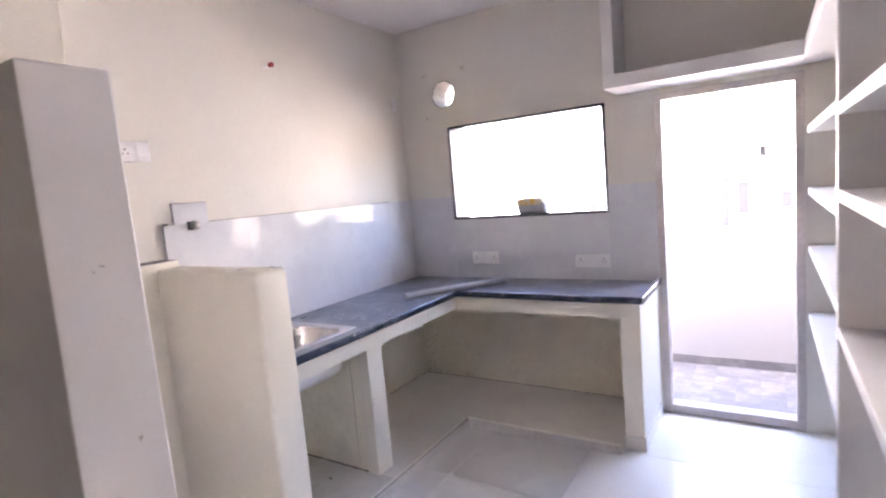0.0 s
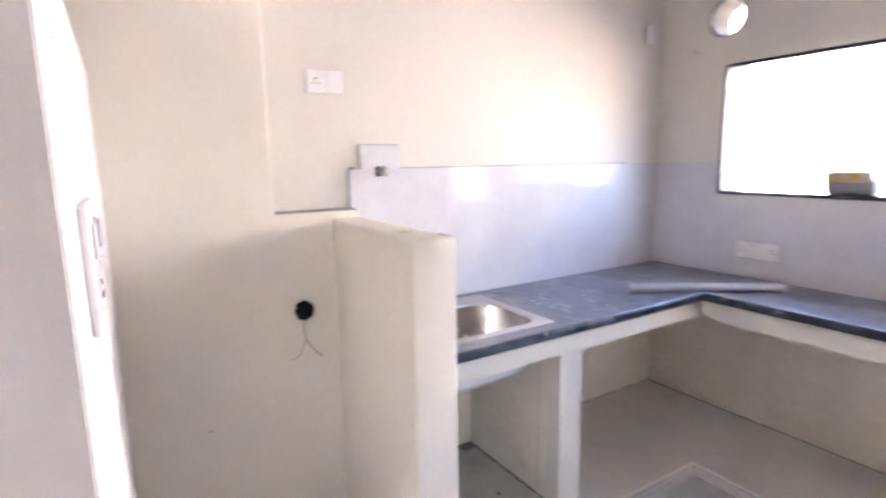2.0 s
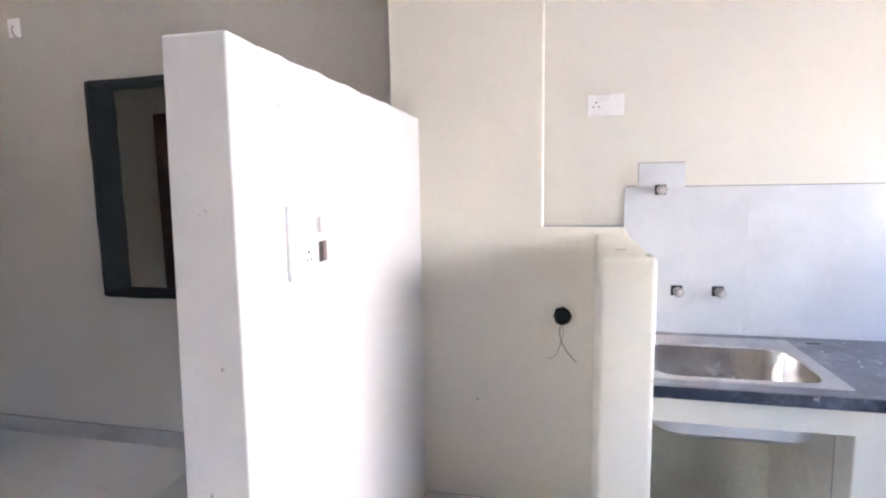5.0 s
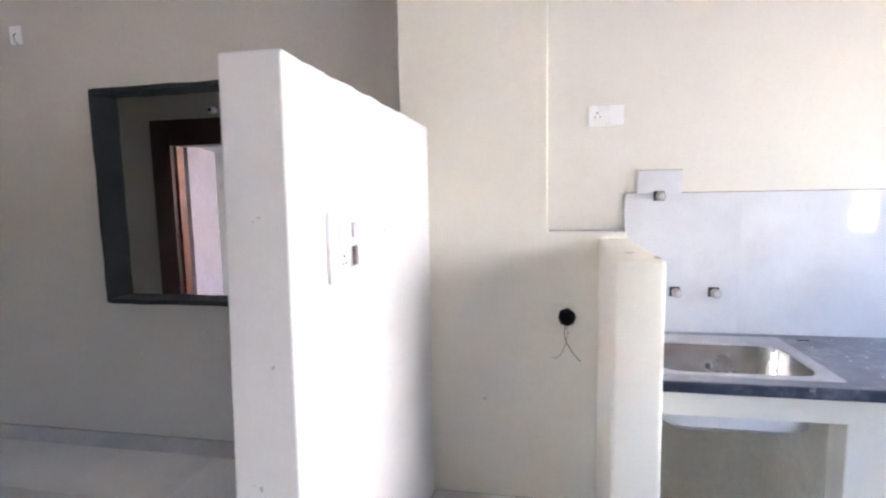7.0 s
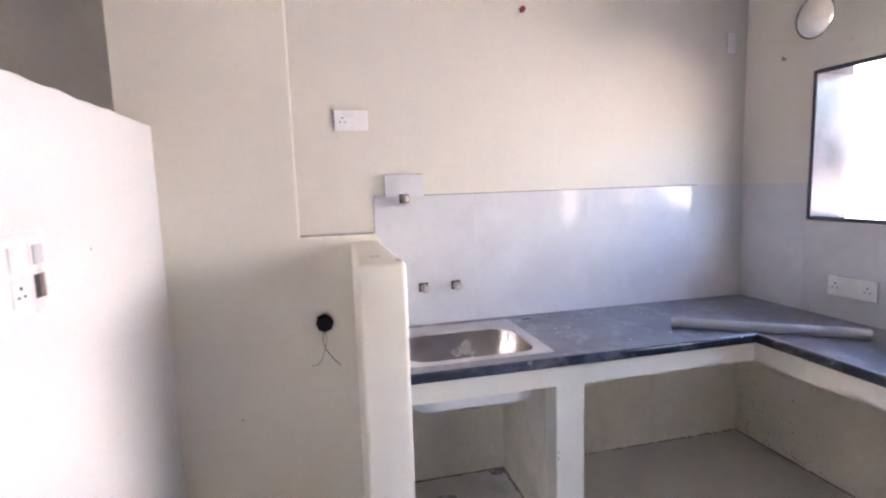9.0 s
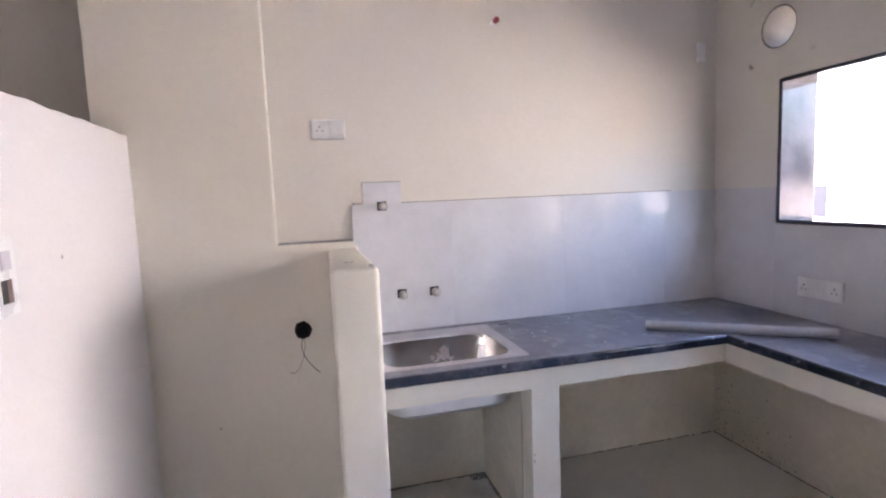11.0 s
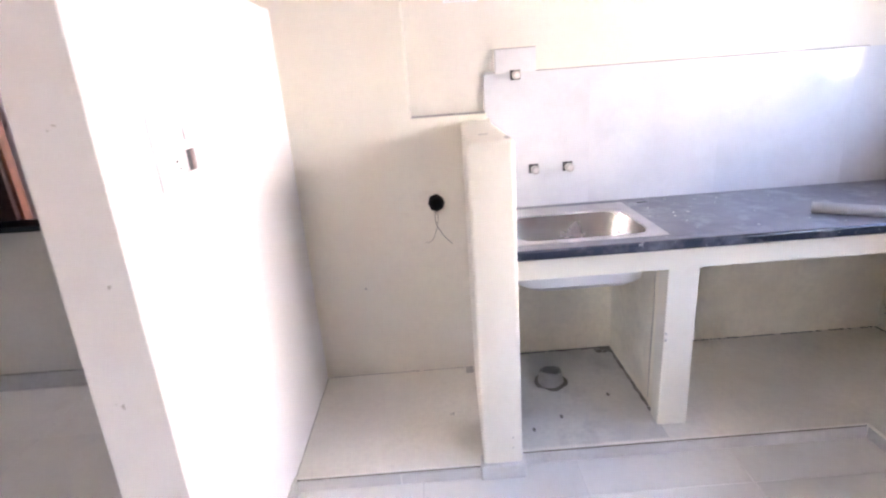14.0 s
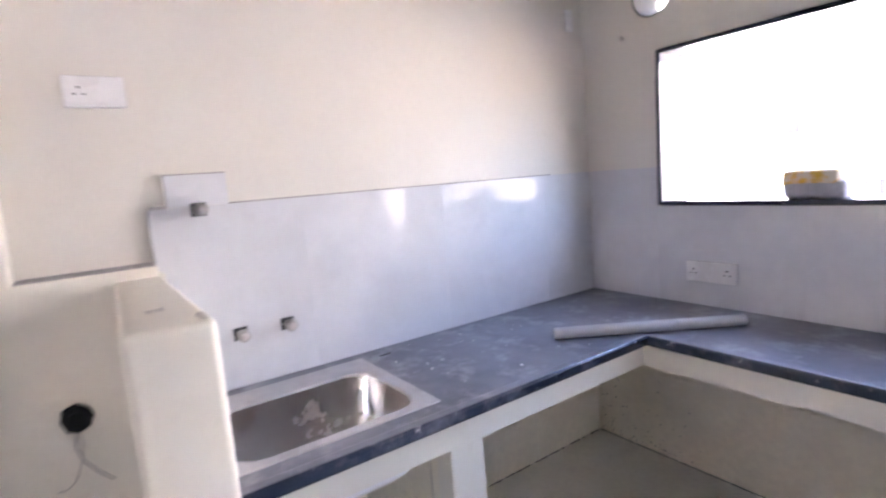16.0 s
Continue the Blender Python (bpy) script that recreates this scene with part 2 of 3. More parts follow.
# ---- setting: walls, floors, ceiling ----
TOP = 2.72
structure("floor", boxes((-0.28, 6.0, -8.2, 0.2, -0.15, -0.008)), GROUT, "grey screed with joints under the floor tiles", "floor")
structure("ceiling", boxes((-0.5, 6.0, -8.2, 0.2, TOP, TOP + 0.15)), CEILING, "plain white painted ceiling slab", "ceiling")

structure("wall_west", boxes((-0.28, -0.02, -2.995, 0.0, 0.0, TOP)), CREAM, "cream painted kitchen wall behind the sink counter", "wall")
bm = bmesh.new()
pier = [(-2.995, 0.0), (-2.015, 0.0), (-2.015, 1.30), (-2.345, 1.30), (-2.345, TOP), (-2.995, TOP)]
ring_loops(bm, [[(-0.02, y, z) for y, z in pier], [(0.086, y, z) for y, z in pier], [(0.09, y + s, z + r) for (y, z), (s, r) in zip(pier, ((0, 0), (-0.004, 0), (-0.004, -0.004), (-0.004, -0.004), (-0.004, 0), (0, 0)))]], True, True)
structure("wall_column", bm, YELLOW_CREAM,
          "cream plastered pier and low ledge at the niche", "wall")

# dining wall with the serving opening
OY0, OY1, OZ0, OZ1 = -4.825, -3.75, 0.885, 2.08
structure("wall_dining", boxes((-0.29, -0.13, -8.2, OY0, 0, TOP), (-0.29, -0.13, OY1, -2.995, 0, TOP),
                               (-0.29, -0.13, OY0, OY1, 0, OZ0), (-0.29, -0.13, OY0, OY1, OZ1, TOP)), CREAM_DIMMED,
          "cream dining wall, dimness in its colour, with a granite-lined opening", "wall")
structure("wall_pier_side", boxes((-0.29, -0.02, -3.0, -2.996, 0, TOP)), CREAM_DIMMED, "side of the plaster pier", "wall")

# north wall with window, door and a round hole
WX0, WX1, WZ0, WZ1 = 0.382, 1.525, 1.285, 1.968
DX0, DX1, DZ1 = 1.814, 2.552, 1.972
HX, HZ, HR = 0.362, 2.212, 0.098
bm = boxes((-0.28, WX0, 0, 0.2, -0.1, 2.05), (WX0, WX1, 0, 0.2, -0.1, WZ0), (WX0, WX1, 0, 0.2, WZ1, 2.05), (WX1, DX0, 0, 0.2, -0.1, 2.05),
           (DX0, DX1, 0, 0.2, DZ1, 2.05), (DX0, DX1, 0, 0.2, -0.1, -0.01), (DX1, 3.0, 0, 0.2, -0.1, 2.05),
           (-0.28, 0.2, 0, 0.2, 2.05, 2.38), (0.55, 3.0, 0, 0.2, 2.05, 2.38), (-0.28, 3.0, 0, 0.2, 2.38, TOP))
# square with the round hole through it
loops = []
for y, hole in ((0.0, 0), (0.0, 1), (0.2, 1), (0.2, 0)):
    loop = []
    for k in range(32):
        a = 2 * math.pi * (k + 0.5) / 32
        c, s = math.cos(a), math.sin(a)
        if hole:
            loop.append((HX + HR * c, y, HZ + HR * s))
        else:
            q = max(abs(c), abs(s))
            loop.append((0.375 + 0.175 * c / q, y, 2.215 + 0.165 * s / q))
    loops.append(loop)
ring_loops(bm, loops)
structure("wall_north", bm, CREAM, "cream painted window wall with a door opening and a round vent hole", "wall")

# closing walls of kitchen and hall
structure("wall_east", boxes((2.9, 3.0, -2.25, 0.0, 0, TOP)), CREAM, "plain cream wall behind the shelf unit", "wall")
structure("wall_hall_north", boxes((2.9, 6.0, -2.35, -2.25, 0, TOP)), CREAM, "plain cream hall wall", "wall")
# opening is added out of view to bring fill light into the hall
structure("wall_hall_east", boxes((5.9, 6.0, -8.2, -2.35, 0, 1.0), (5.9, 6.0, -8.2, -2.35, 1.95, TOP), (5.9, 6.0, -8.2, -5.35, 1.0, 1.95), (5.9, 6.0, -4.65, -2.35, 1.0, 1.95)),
          CREAM, "plain cream hall wall with an unseen opening added for light", "wall")
structure("wall_south", boxes((-0.28, 6.0, -8.3, -8.2, 0, TOP)), CREAM, "plain cream wall closing the hall", "wall")

# ---- window lining ----
win = tagged(new("window_1"), "unglazed kitchen window opening lined with polished dark granite", "window", kind="structure")
part("jamb", boxes((WX0 - 0.002, WX0 + 0.018, -0.006, 0.205, WZ0, WZ1), bevel=0.002), GRANITE_REVEAL, win)
part("jamb", boxes((WX1 - 0.018, WX1 + 0.002, -0.006, 0.205, WZ0, WZ1), bevel=0.002), GRANITE_REVEAL, win)
part("head", boxes((WX0 + 0.018, WX1 - 0.018, -0.006, 0.205, WZ1 - 0.018, WZ1 + 0.002), bevel=0.002), GRANITE_REVEAL, win)
part("window_sill", boxes((WX0 + 0.018, WX1 - 0.018, -0.008, 0.21, WZ0 - 0.002, WZ0 + 0.018), bevel=0.002), GRANITE_REVEAL, win)

op = tagged(new("opening_1"), "serving opening in the dining wall lined with dark granite", "opening", kind="structure")
for name, row in (("jamb", (-0.295, -0.122, OY0 - 0.004, OY0 + 0.02, OZ0, OZ1)), ("jamb", (-0.295, -0.122, OY1 - 0.02, OY1 + 0.004, OZ0, OZ1)),
                  ("head", (-0.295, -0.122, OY0 + 0.02, OY1 - 0.02, OZ1 - 0.02, OZ1 + 0.004)), ("sill", (-0.295, -0.118, OY0 + 0.02, OY1 - 0.02, OZ0 - 0.004, OZ0 + 0.022))):
    bm = boxes(row)
    bmesh.ops.subdivide_edges(bm, edges=[e for e in bm.edges if e.calc_length() > 0.5], cuts=24)
    part(name, wobble(bm, 0.005, 7.0), SLATE, op)

# ---- door to the utility balcony ----
door = tagged(new("door_1"), "weathered primed wooden door frame with no leaf", "door frame", kind="structure")
F0, F1 = -0.012, 0.085
part("jamb", boxes((DX0, DX0 + 0.042, F0, F1, 0.0, DZ1 - 0.042), bevel=0.003), DOOR_WOOD, door)
part("jamb", boxes((DX1 - 0.042, DX1, F0, F1, 0.0, DZ1 - 0.042), bevel=0.003), DOOR_WOOD, door)
part("head", boxes((DX0, DX1, F0, F1, DZ1 - 0.042, DZ1), bevel=0.003), DOOR_WOOD, door)
part("threshold", boxes((DX0 + 0.042, DX1 - 0.042, F0, F1, 0.012, 0.06), bevel=0.004), DOOR_WOOD, door)
for s in (0.25, 0.42, 1.55):
    part("hinge", boxes((DX0 + 0.042, DX0 + 0.046, 0.0, 0.03, s, s + 0.09)), BRASS, door, "small steel butt hinge")

# ---- partition between kitchen and dining ----
bm = boxes((0.09, 1.413, -3.015, -2.874, 0.0, 1.771), bevel=0.005)
bmesh.ops.subdivide_edges(bm, edges=[e for e in bm.edges if abs(e.verts[0].co.x - e.verts[1].co.x) > 0.5], cuts=40)
for v in bm.verts:
    low = 1 - v.co.z / 1.771
    if v.co.x > 1.3:
        v.co.x += 0.028 * low
    if v.co.y < -3.0:
        v.co.y -= 0.025 * low
    if v.co.z > 1.75:
        v.co.z += 0.006 * noise.noise(v.co * 9) + 0.003 * noise.noise(v.co * 40)
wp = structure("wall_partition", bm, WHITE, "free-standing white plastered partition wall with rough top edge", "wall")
# face turned from the kitchen gets the darkened cream, its shade put into colour
wp.data.materials.append(CREAM_DIMMED)
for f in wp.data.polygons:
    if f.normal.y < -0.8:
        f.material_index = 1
structure("baseboard_partition", boxes((0.80, 1.443, -2.874, -2.866, 0, 0.075), (1.436, 1.449, -3.045, -2.866, 0, 0.075)), PLINTH, "stone skirting along the partition", "skirting")
structure("baseboard_dining", boxes((-0.13, -0.118, -8.2, -2.995, 0, 0.1), bevel=0.002), SKIRTING, "grey stone skirting along the dining wall", "skirting")

# stub wall beside the sink
bm = boxes((0.09, 0.794, -2.128, -2.006, 0.03, 1.272), (-0.02, 0.09, -2.015, -2.006, 0.03, 1.272), bevel=0.016, seg=4)
for v in bm.verts:
    if v.co.y < -2.06:
        v.co.y -= 0.028 * max(0.0, (v.co.x - 0.09) / 0.704)
structure("wall_stub", wobble(bm, 0.003, 6), YELLOW_CREAM, "low cream plastered stub wall beside the sink", "wall", True)

# raised plinth under counter and niche
outline = [(0.0, -2.874), (0.79, -2.874), (0.79, -2.03), (0.735, -2.03), (0.735, -0.635), (1.70, -0.635), (1.70, 0.0), (0.0, 0.0)]
bm = bmesh.new()
lip = [(x - 0.002 * (x > 0.1), y + (0.002 if (x, y) in ((0.735, -0.635), (1.70, -0.635)) else 0)) for x, y in outline]
ring_loops(bm, [[(x, y, 0.0) for x, y in outline], [(x, y, 0.0585) for x, y in outline], [(x, y, 0.06) for x, y in lip]], True, True)
structure("plinth", bm, PLINTH, "raised dusty stone plinth under the counter", "plinth")

# thin layer over the plinth, darker overall, with random stains
SINK_FLOOR = surface("darker_stone_under_sink", (0.66, 0.635, 0.58), 0.45, 0.10, 3.0, 45, 0.15, stain=(0.36, 0.345, 0.32), stain_size=5.0, stain_from=0.5, stain_to=0.8)
structure("floor_sink_bay", boxes((0.004, 0.728, -2.004, -1.418, 0.0602, 0.0632)), SINK_FLOOR, "thin darker stained stone layer under the sink", "floor")
# stone risers along the plinth front, set just proud, with a dark joint under the top slab
RISER = surface("grey_stone_riser", (0.60, 0.585, 0.56), 0.45, 0.08, 3.0, 45, 0.15, stain=(0.40, 0.38, 0.35), stain_size=7.0, stain_from=0.58, stain_to=0.8)
rs = tagged(new("plinth_riser"), "grey stone riser strips along the front of the plinth", "skirting", kind="structure")
for row in ((0.7905, 0.797, -2.874, -2.475, 0.0, 0.047), (0.7905, 0.797, -2.472, -2.168, 0.0, 0.047), (0.7355, 0.742, -1.996, -1.395, 0.0, 0.047), (0.7355, 0.742, -1.392, -0.642, 0.0, 0.047),
            (0.742, 1.205, -0.642, -0.6355, 0.0, 0.047), (1.208, 1.69, -0.642, -0.6355, 0.0, 0.047)):
    part("riser", boxes(row, bevel=0.0015, seg=1), RISER, rs)
for row in ((0.7903, 0.7912, -2.874, -2.168, 0.0475, 0.0545), (0.7353, 0.7362, -1.996, -0.642, 0.0475, 0.0545)):
    part("joint", boxes(row), RUBBLE, rs, "dark open joint")
bm = boxes((0.742, 0.812, -2.168, -1.996, 0.0, 0.064), bevel=0.006, seg=2)
structure("stub_foot", wobble(bm, 0.002, 20), RISER, "chipped grey stone block at the foot of the stub wall", "skirting")

# ---- counter ----
SINK = (0.175, 0.548, -1.968, -1.440)
sx0, sx1, sy0, sy1 = SINK
structure("counter_slab", boxes((0.0, 0.651, -2.006, sy0, 0.745, 0.838), (0.0, 0.651, sy1, -0.54, 0.745, 0.838), (0.0, sx0, sy0, sy1, 0.745, 0.838),
                                (sx1, 0.651, sy0, sy1, 0.745, 0.838), (0.0, 1.794, -0.54, -0.0, 0.745, 0.838)), YELLOW_CREAM,
          "cream plastered concrete counter slab", "counter")
structure("counter_apron", boxes((0.651, 0.656, -2.006, -0.545, 0.743, 0.828), (0.651, 1.80, -0.550, -0.5401, 0.743, 0.828), (1.794, 1.80, -0.5401, 0.0, 0.743, 0.828)), YELLOW_CREAM, "cream plaster apron under the worktop edge", "apron")
structure("counter_pillar", boxes((0.57, 0.647, -1.432, -1.315, 0.06, 0.745), bevel=0.004), YELLOW_CREAM, "cream plastered counter support pillar", "pillar")
structure("counter_partition", boxes((-0.02, 0.57, -1.415, -1.33, 0.06, 0.745)), CEMENT, "bare cement panel between the bays under the counter", "partition")
structure("counter_end_wall", boxes((1.695, 1.80, -0.55, 0.0, 0.0, 0.745), bevel=0.004), YELLOW_CREAM, "cream plastered end wall carrying the counter", "pillar")
structure("baseboard_counter", boxes((1.69, 1.806, -0.558, -0.55, 0, 0.075), (1.80, 1.808, -0.558, -0.02, 0, 0.075)), PLINTH, "stone skirting round the counter end", "skirting")
structure("wall_under_counter", boxes((-0.02, 0.004, -2.006, 0.0, 0.06, 0.745), (0.004, 1.695, -0.006, 0.0, 0.06, 0.745)), CEMENT, "bare cement plaster under the counter", "wall")

ct = thing("granite_worktop", (0.35, -1.0, 0.838), "dusty dark granite worktop with polished blue-black edge", "worktop")
ZT = 0.847
for row in ((0.0, 0.66, -2.004, sy0 + 0.004, 0.839, ZT), (0.0, 0.66, sy1 - 0.004, 0.0, 0.839, ZT), (0.0, sx0 + 0.004, sy0 + 0.004, sy1 - 0.004, 0.839, ZT),
            (sx1 - 0.004, 0.66, sy0 + 0.004, sy1 - 0.004, 0.839, ZT), (0.66, 1.80, -0.545, 0.0, 0.839, ZT)):
    part("slab", boxes(row), GRANITE, ct)
for row in ((0.652, 0.692, -2.004, -0.541, 0.828, 0.868), (0.652, 1.825, -0.578, -0.541, 0.828, 0.868), (1.795, 1.825, -0.541, 0.0, 0.828, 0.868)):
    strip = part("edge", boxes(row, bevel=0.010, seg=3), GRANITE_EDGE, ct, "polished rounded edge strip with a dusty top")
    strip.data.materials.append(GRANITE)
    for f in strip.data.polygons:
        if f.normal.z > 0.75 or f.normal.dot(Vector((-1, 1, 0))) > 0.9:
            f.material_index = 1

# ---- open shelf unit beside the door ----
SXF, SXB = 2.565, 2.895
sh = tagged(new("shelf_unit"), "open cast-concrete wall shelves painted white", "shelves", kind="structure")
part("top_slab", boxes((2.54, SXB, -2.25, -0.002, 2.0, 2.075), bevel=0.004), WHITE, sh)
for y0, y1 in ((-1.41, -1.365), (-2.25, -2.205)):
    part("divider", boxes((SXF, SXB, y0, y1, 0.0, 2.0), bevel=0.003), WHITE, sh)
for y0, y1, zs in ((-1.365, -0.002, (0.69, 1.055, 1.365, 1.685)), (-2.205, -1.41, (0.99, 1.415, 1.672))):
    for z in zs:
        part("shelf", boxes((SXF, SXB, y0, y1, z - 0.035, z), bevel=0.003), WHITE, sh)
# loft over the door
structure("loft", boxes((1.60, 2.54, -0.30, -0.002, 2.0, 2.075), (1.60, 1.665, -0.30, -0.002, 2.075, TOP), bevel=0.004), WHITE, "white concrete loft slab over the door", "loft")

# ---- sink ----
sk = thing("kitchen_sink", (0.335, -1.705, 0.847), "stainless steel single-bowl sink set into the granite worktop", "sink")
bm = bmesh.new()
ring_loops(bm, [rounded_rect(0.058, 0.572, -2.0, -1.400, 0.8475, 0.008, 3), rounded_rect(0.060, 0.570, -1.999, -1.402, 0.851, 0.008, 3),
                rounded_rect(0.180, 0.542, -1.964, -1.447, 0.852, 0.075, 3), rounded_rect(0.184, 0.538, -1.960, -1.451, 0.844, 0.073, 3)])
part("rim", bm, STEEL_RIM, sk, "dusty steel flange")
outer = [rounded_rect(0.26, 0.46, -1.85, -1.56, 0.628, 0.06), rounded_rect(0.205, 0.515, -1.93, -1.482, 0.632, 0.09),
         rounded_rect(0.186, 0.536, -1.956, -1.455, 0.652, 0.09), rounded_rect(0.180, 0.542, -1.964, -1.447, 0.846, 0.075)]
inner = [rounded_rect(0.184, 0.538, -1.960, -1.451, 0.846, 0.073), rounded_rect(0.190, 0.532, -1.952, -1.459, 0.676, 0.085),
         rounded_rect(0.209, 0.511, -1.926, -1.486, 0.642, 0.09), rounded_rect(0.26, 0.46, -1.85, -1.56, 0.636, 0.06)]
part("bowl", ring_loops(bmesh.new(), inner, False, True), STEEL, sk, "brownish polished steel bowl with red marks", True)
part("shell", ring_loops(bmesh.new(), outer, True), STEEL_SHELL, sk, "dull outside of the bowl", True)
part("drain", lathe([(0.045, 0.0), (0.045, 0.004), (0.03, 0.005), (0.028, 0.002), (0.002, 0.002)], (0.36, -1.71, 0.636)), BRASS, sk, "round drain grate", True)


# ---- pipe stubs in the wall tiles ----
def pipe_stub(x, y, z):
    t = thing("pipe_stub", (x, y, z), "capped water pipe stub in a square tile cut", "pipe stub", "pipe stubs over the sink")
    part("collar", boxes((x - 0.002, x + 0.003, y - 0.022, y + 0.022, z - 0.021, z + 0.021)), DARK, t, "dark square cut")
    part("nipple", lathe([(0.013, 0.0), (0.013, 0.03), (0.019, 0.03), (0.019, 0.052), (0.016, 0.055), (0.004, 0.055)], (x, y, z), "x", 16), BRASS, t, "", True)
    part("plug", lathe([(0.012, 0.054), (0.013, 0.058), (0.010, 0.066), (0.002, 0.067)], (x, y, z), "x", 14), PLUG, t, "pale dusty round plug", True)


pipe_stub(0.0, -1.797, 1.028)
pipe_stub(0.0, -1.639, 1.028)
pipe_stub(0.0, -1.872, 1.447)


# ---- sockets and switches ----
def pins(bm, x, y, z, axis, size=0.0026):
    for du, dv, r in ((0, 0.011, 1.3), (-0.011, -0.007, 1.0), (0.011, -0.007, 1.0)):
        if axis == "x":
            box_into(bm, x, x + 0.0015, y + du - size * r, y + du + size * r, z + dv - size * r, z + dv + size * r)
        else:
            box_into(bm, x + du - size * r, x + du + size * r, y - 0.0015, y, z + dv - size * r, z + dv + size * r)
    return bm


def wall_plate(y, z, w, h, label, modules, axis, at):
    """A white modular plate, centred at (y or x, z) on the wall plane at."""
    if axis == "x":
        t = thing("socket_plate", (at, y, z), label, "socket")
        part("plate", boxes((at, at + 0.012, y - w / 2, y + w / 2, z - h / 2, z + h / 2), bevel=0.004), PLASTIC, t)
    else:
        t = thing("socket_plate", (y, at, z), label, "socket")
        part("plate", boxes((y - w / 2, y + w / 2, at - 0.012, at, z - h / 2, z + h / 2), bevel=0.004), PLASTIC, t)
    n = len(modules)
    for i, kind in enumerate(modules):
        u = y - w / 2 + (i + 0.5) * w / n
        mw = w / n * 0.42
        if axis == "x":
            part("module", boxes((at + 0.012, at + 0.0145, u - mw, u + mw, z - h * 0.33, z + h * 0.33), bevel=0.0008), PLASTIC, t)
            if kind == "socket":
                part("pin_holes", pins(bmesh.new(), at + 0.0145, u, z, "x"), DARK, t, "dark pin holes")
            else:
                part("rocker", boxes((at + 0.0145, at + 0.018, u - mw * 0.8, u + mw * 0.8, z - h * 0.26, z + h * 0.26), bevel=0.001), PLASTIC, t)
        else:
            part("module", boxes((u - mw, u + mw, at - 0.0145, at - 0.012, z - h * 0.33, z + h * 0.33), bevel=0.0008), PLASTIC, t)
            if kind == "socket":
                part("pin_holes", pins(bmesh.new(), u, at - 0.0145, z, "y"), DARK, t, "dark pin holes")
            else:
                part("rocker", boxes((u - mw * 0.8, u + mw * 0.8, at - 0.018, at - 0.0145, z - h * 0.26, z + h * 0.26), bevel=0.001), PLASTIC, t)
    return t


wall_plate(-2.094, 1.80, 0.15, 0.088, "white plastic socket plate with switch on the cream wall", ("socket", "switch"), "x", -0.02)
wall_plate(0.627, 0.998, 0.215, 0.09, "white twin socket plate on the tiled splashback", ("socket", "switch", "socket"), "y", -0.010)
wall_plate(1.407, 0.975, 0.23, 0.09, "white twin socket plate on the tiled splashback", ("socket", "switch", "socket"), "y", -0.010)

# switch plate on the partition, one module missing
sw = thing("switch_plate", (1.13, -2.874, 1.35), "white switch plate on the partition with one module missing", "switch")
PY = -2.874
part("plate", boxes((1.03, 1.236, PY, PY + 0.012, 1.262, 1.438), bevel=0.004), PLASTIC, sw)
part("module", boxes((1.062, 1.112, PY + 0.012, PY + 0.0145, 1.36, 1.412), bevel=0.001), PLASTIC, sw)
part("knob", boxes((1.066, 1.104, PY + 0.0145, PY + 0.021, 1.366, 1.408), bevel=0.003), LILAC, sw, "pale lilac-grey square regulator knob")
part("rocker", boxes((1.155, 1.19, PY + 0.012, PY + 0.017, 1.36, 1.41), bevel=0.002), PLASTIC, sw)
part("module", boxes((1.13, 1.19, PY + 0.012, PY + 0.0145, 1.285, 1.345), bevel=0.001), PLASTIC, sw)
bm = pins(bmesh.new(), 1.16, PY + 0.016, 1.313, "y")
part("pin_holes", bm, DARK, sw, "dark pin holes")
part("empty_slot", boxes((1.06, 1.108, PY + 0.012, PY + 0.0132, 1.292, 1.344)), DARK, sw, "dark empty module slot")
part("back_box", boxes((1.062, 1.078, PY + 0.0132, PY + 0.0142, 1.294, 1.342)), BOXBROWN, sw, "brownish inside of the wall box")
part("slot_frame", boxes((1.056, 1.06, PY + 0.012, PY + 0.016, 1.288, 1.348), (1.108, 1.112, PY + 0.012, PY + 0.016, 1.288, 1.348),
                         (1.06, 1.108, PY + 0.012, PY + 0.016, 1.288, 1.292), (1.06, 1.108, PY + 0.012, PY + 0.016, 1.344, 1.348)), PLASTIC, sw)

# ---- cable outlet in the niche ----
co = thing("cable_outlet", (0.09, -2.264, 0.93), "black conduit outlet with loose wires hanging out", "cable outlet")
part("cap", wobble(lathe([(0.034, 0.0), (0.041, 0.006), (0.039, 0.018), (0.028, 0.026), (0.022, 0.018), (0.002, 0.016)], (0.09, -2.258, 0.922), "x", 8), 0.009, 22), BLACK, co)
part("wire", tube([(0.105, -2.266, 0.895), (0.112, -2.272, 0.85), (0.11, -2.262, 0.81), (0.106, -2.235, 0.765), (0.10, -2.20, 0.725)], 0.0015, 6), BLACK, co, "thin black wire", True)
part("wire", tube([(0.105, -2.262, 0.895), (0.114, -2.255, 0.855), (0.11, -2.268, 0.80), (0.102, -2.285, 0.755), (0.10, -2.31, 0.735), (0.104, -2.325, 0.742)], 0.0012, 6), WIRE, co, "thin grey wire", True)

# added lining, coloured dark to give the inside of the hole its shadow
sl = thing("added_vent_sleeve", (HX, 0.1, HZ), "added dark sleeve putting shade inside the round vent hole", "vent")
part("sleeve", ring_loops(bmesh.new(), [[(HX + r * math.cos(k * math.pi / 16), y, HZ + r * math.sin(k * math.pi / 16)) for k in range(32)]
                                        for r, y in ((HR, 0.002), (HR - 0.008, 0.002), (HR - 0.008, 0.198), (HR, 0.198))]), SLEEVE_SHADE, sl, "", True)

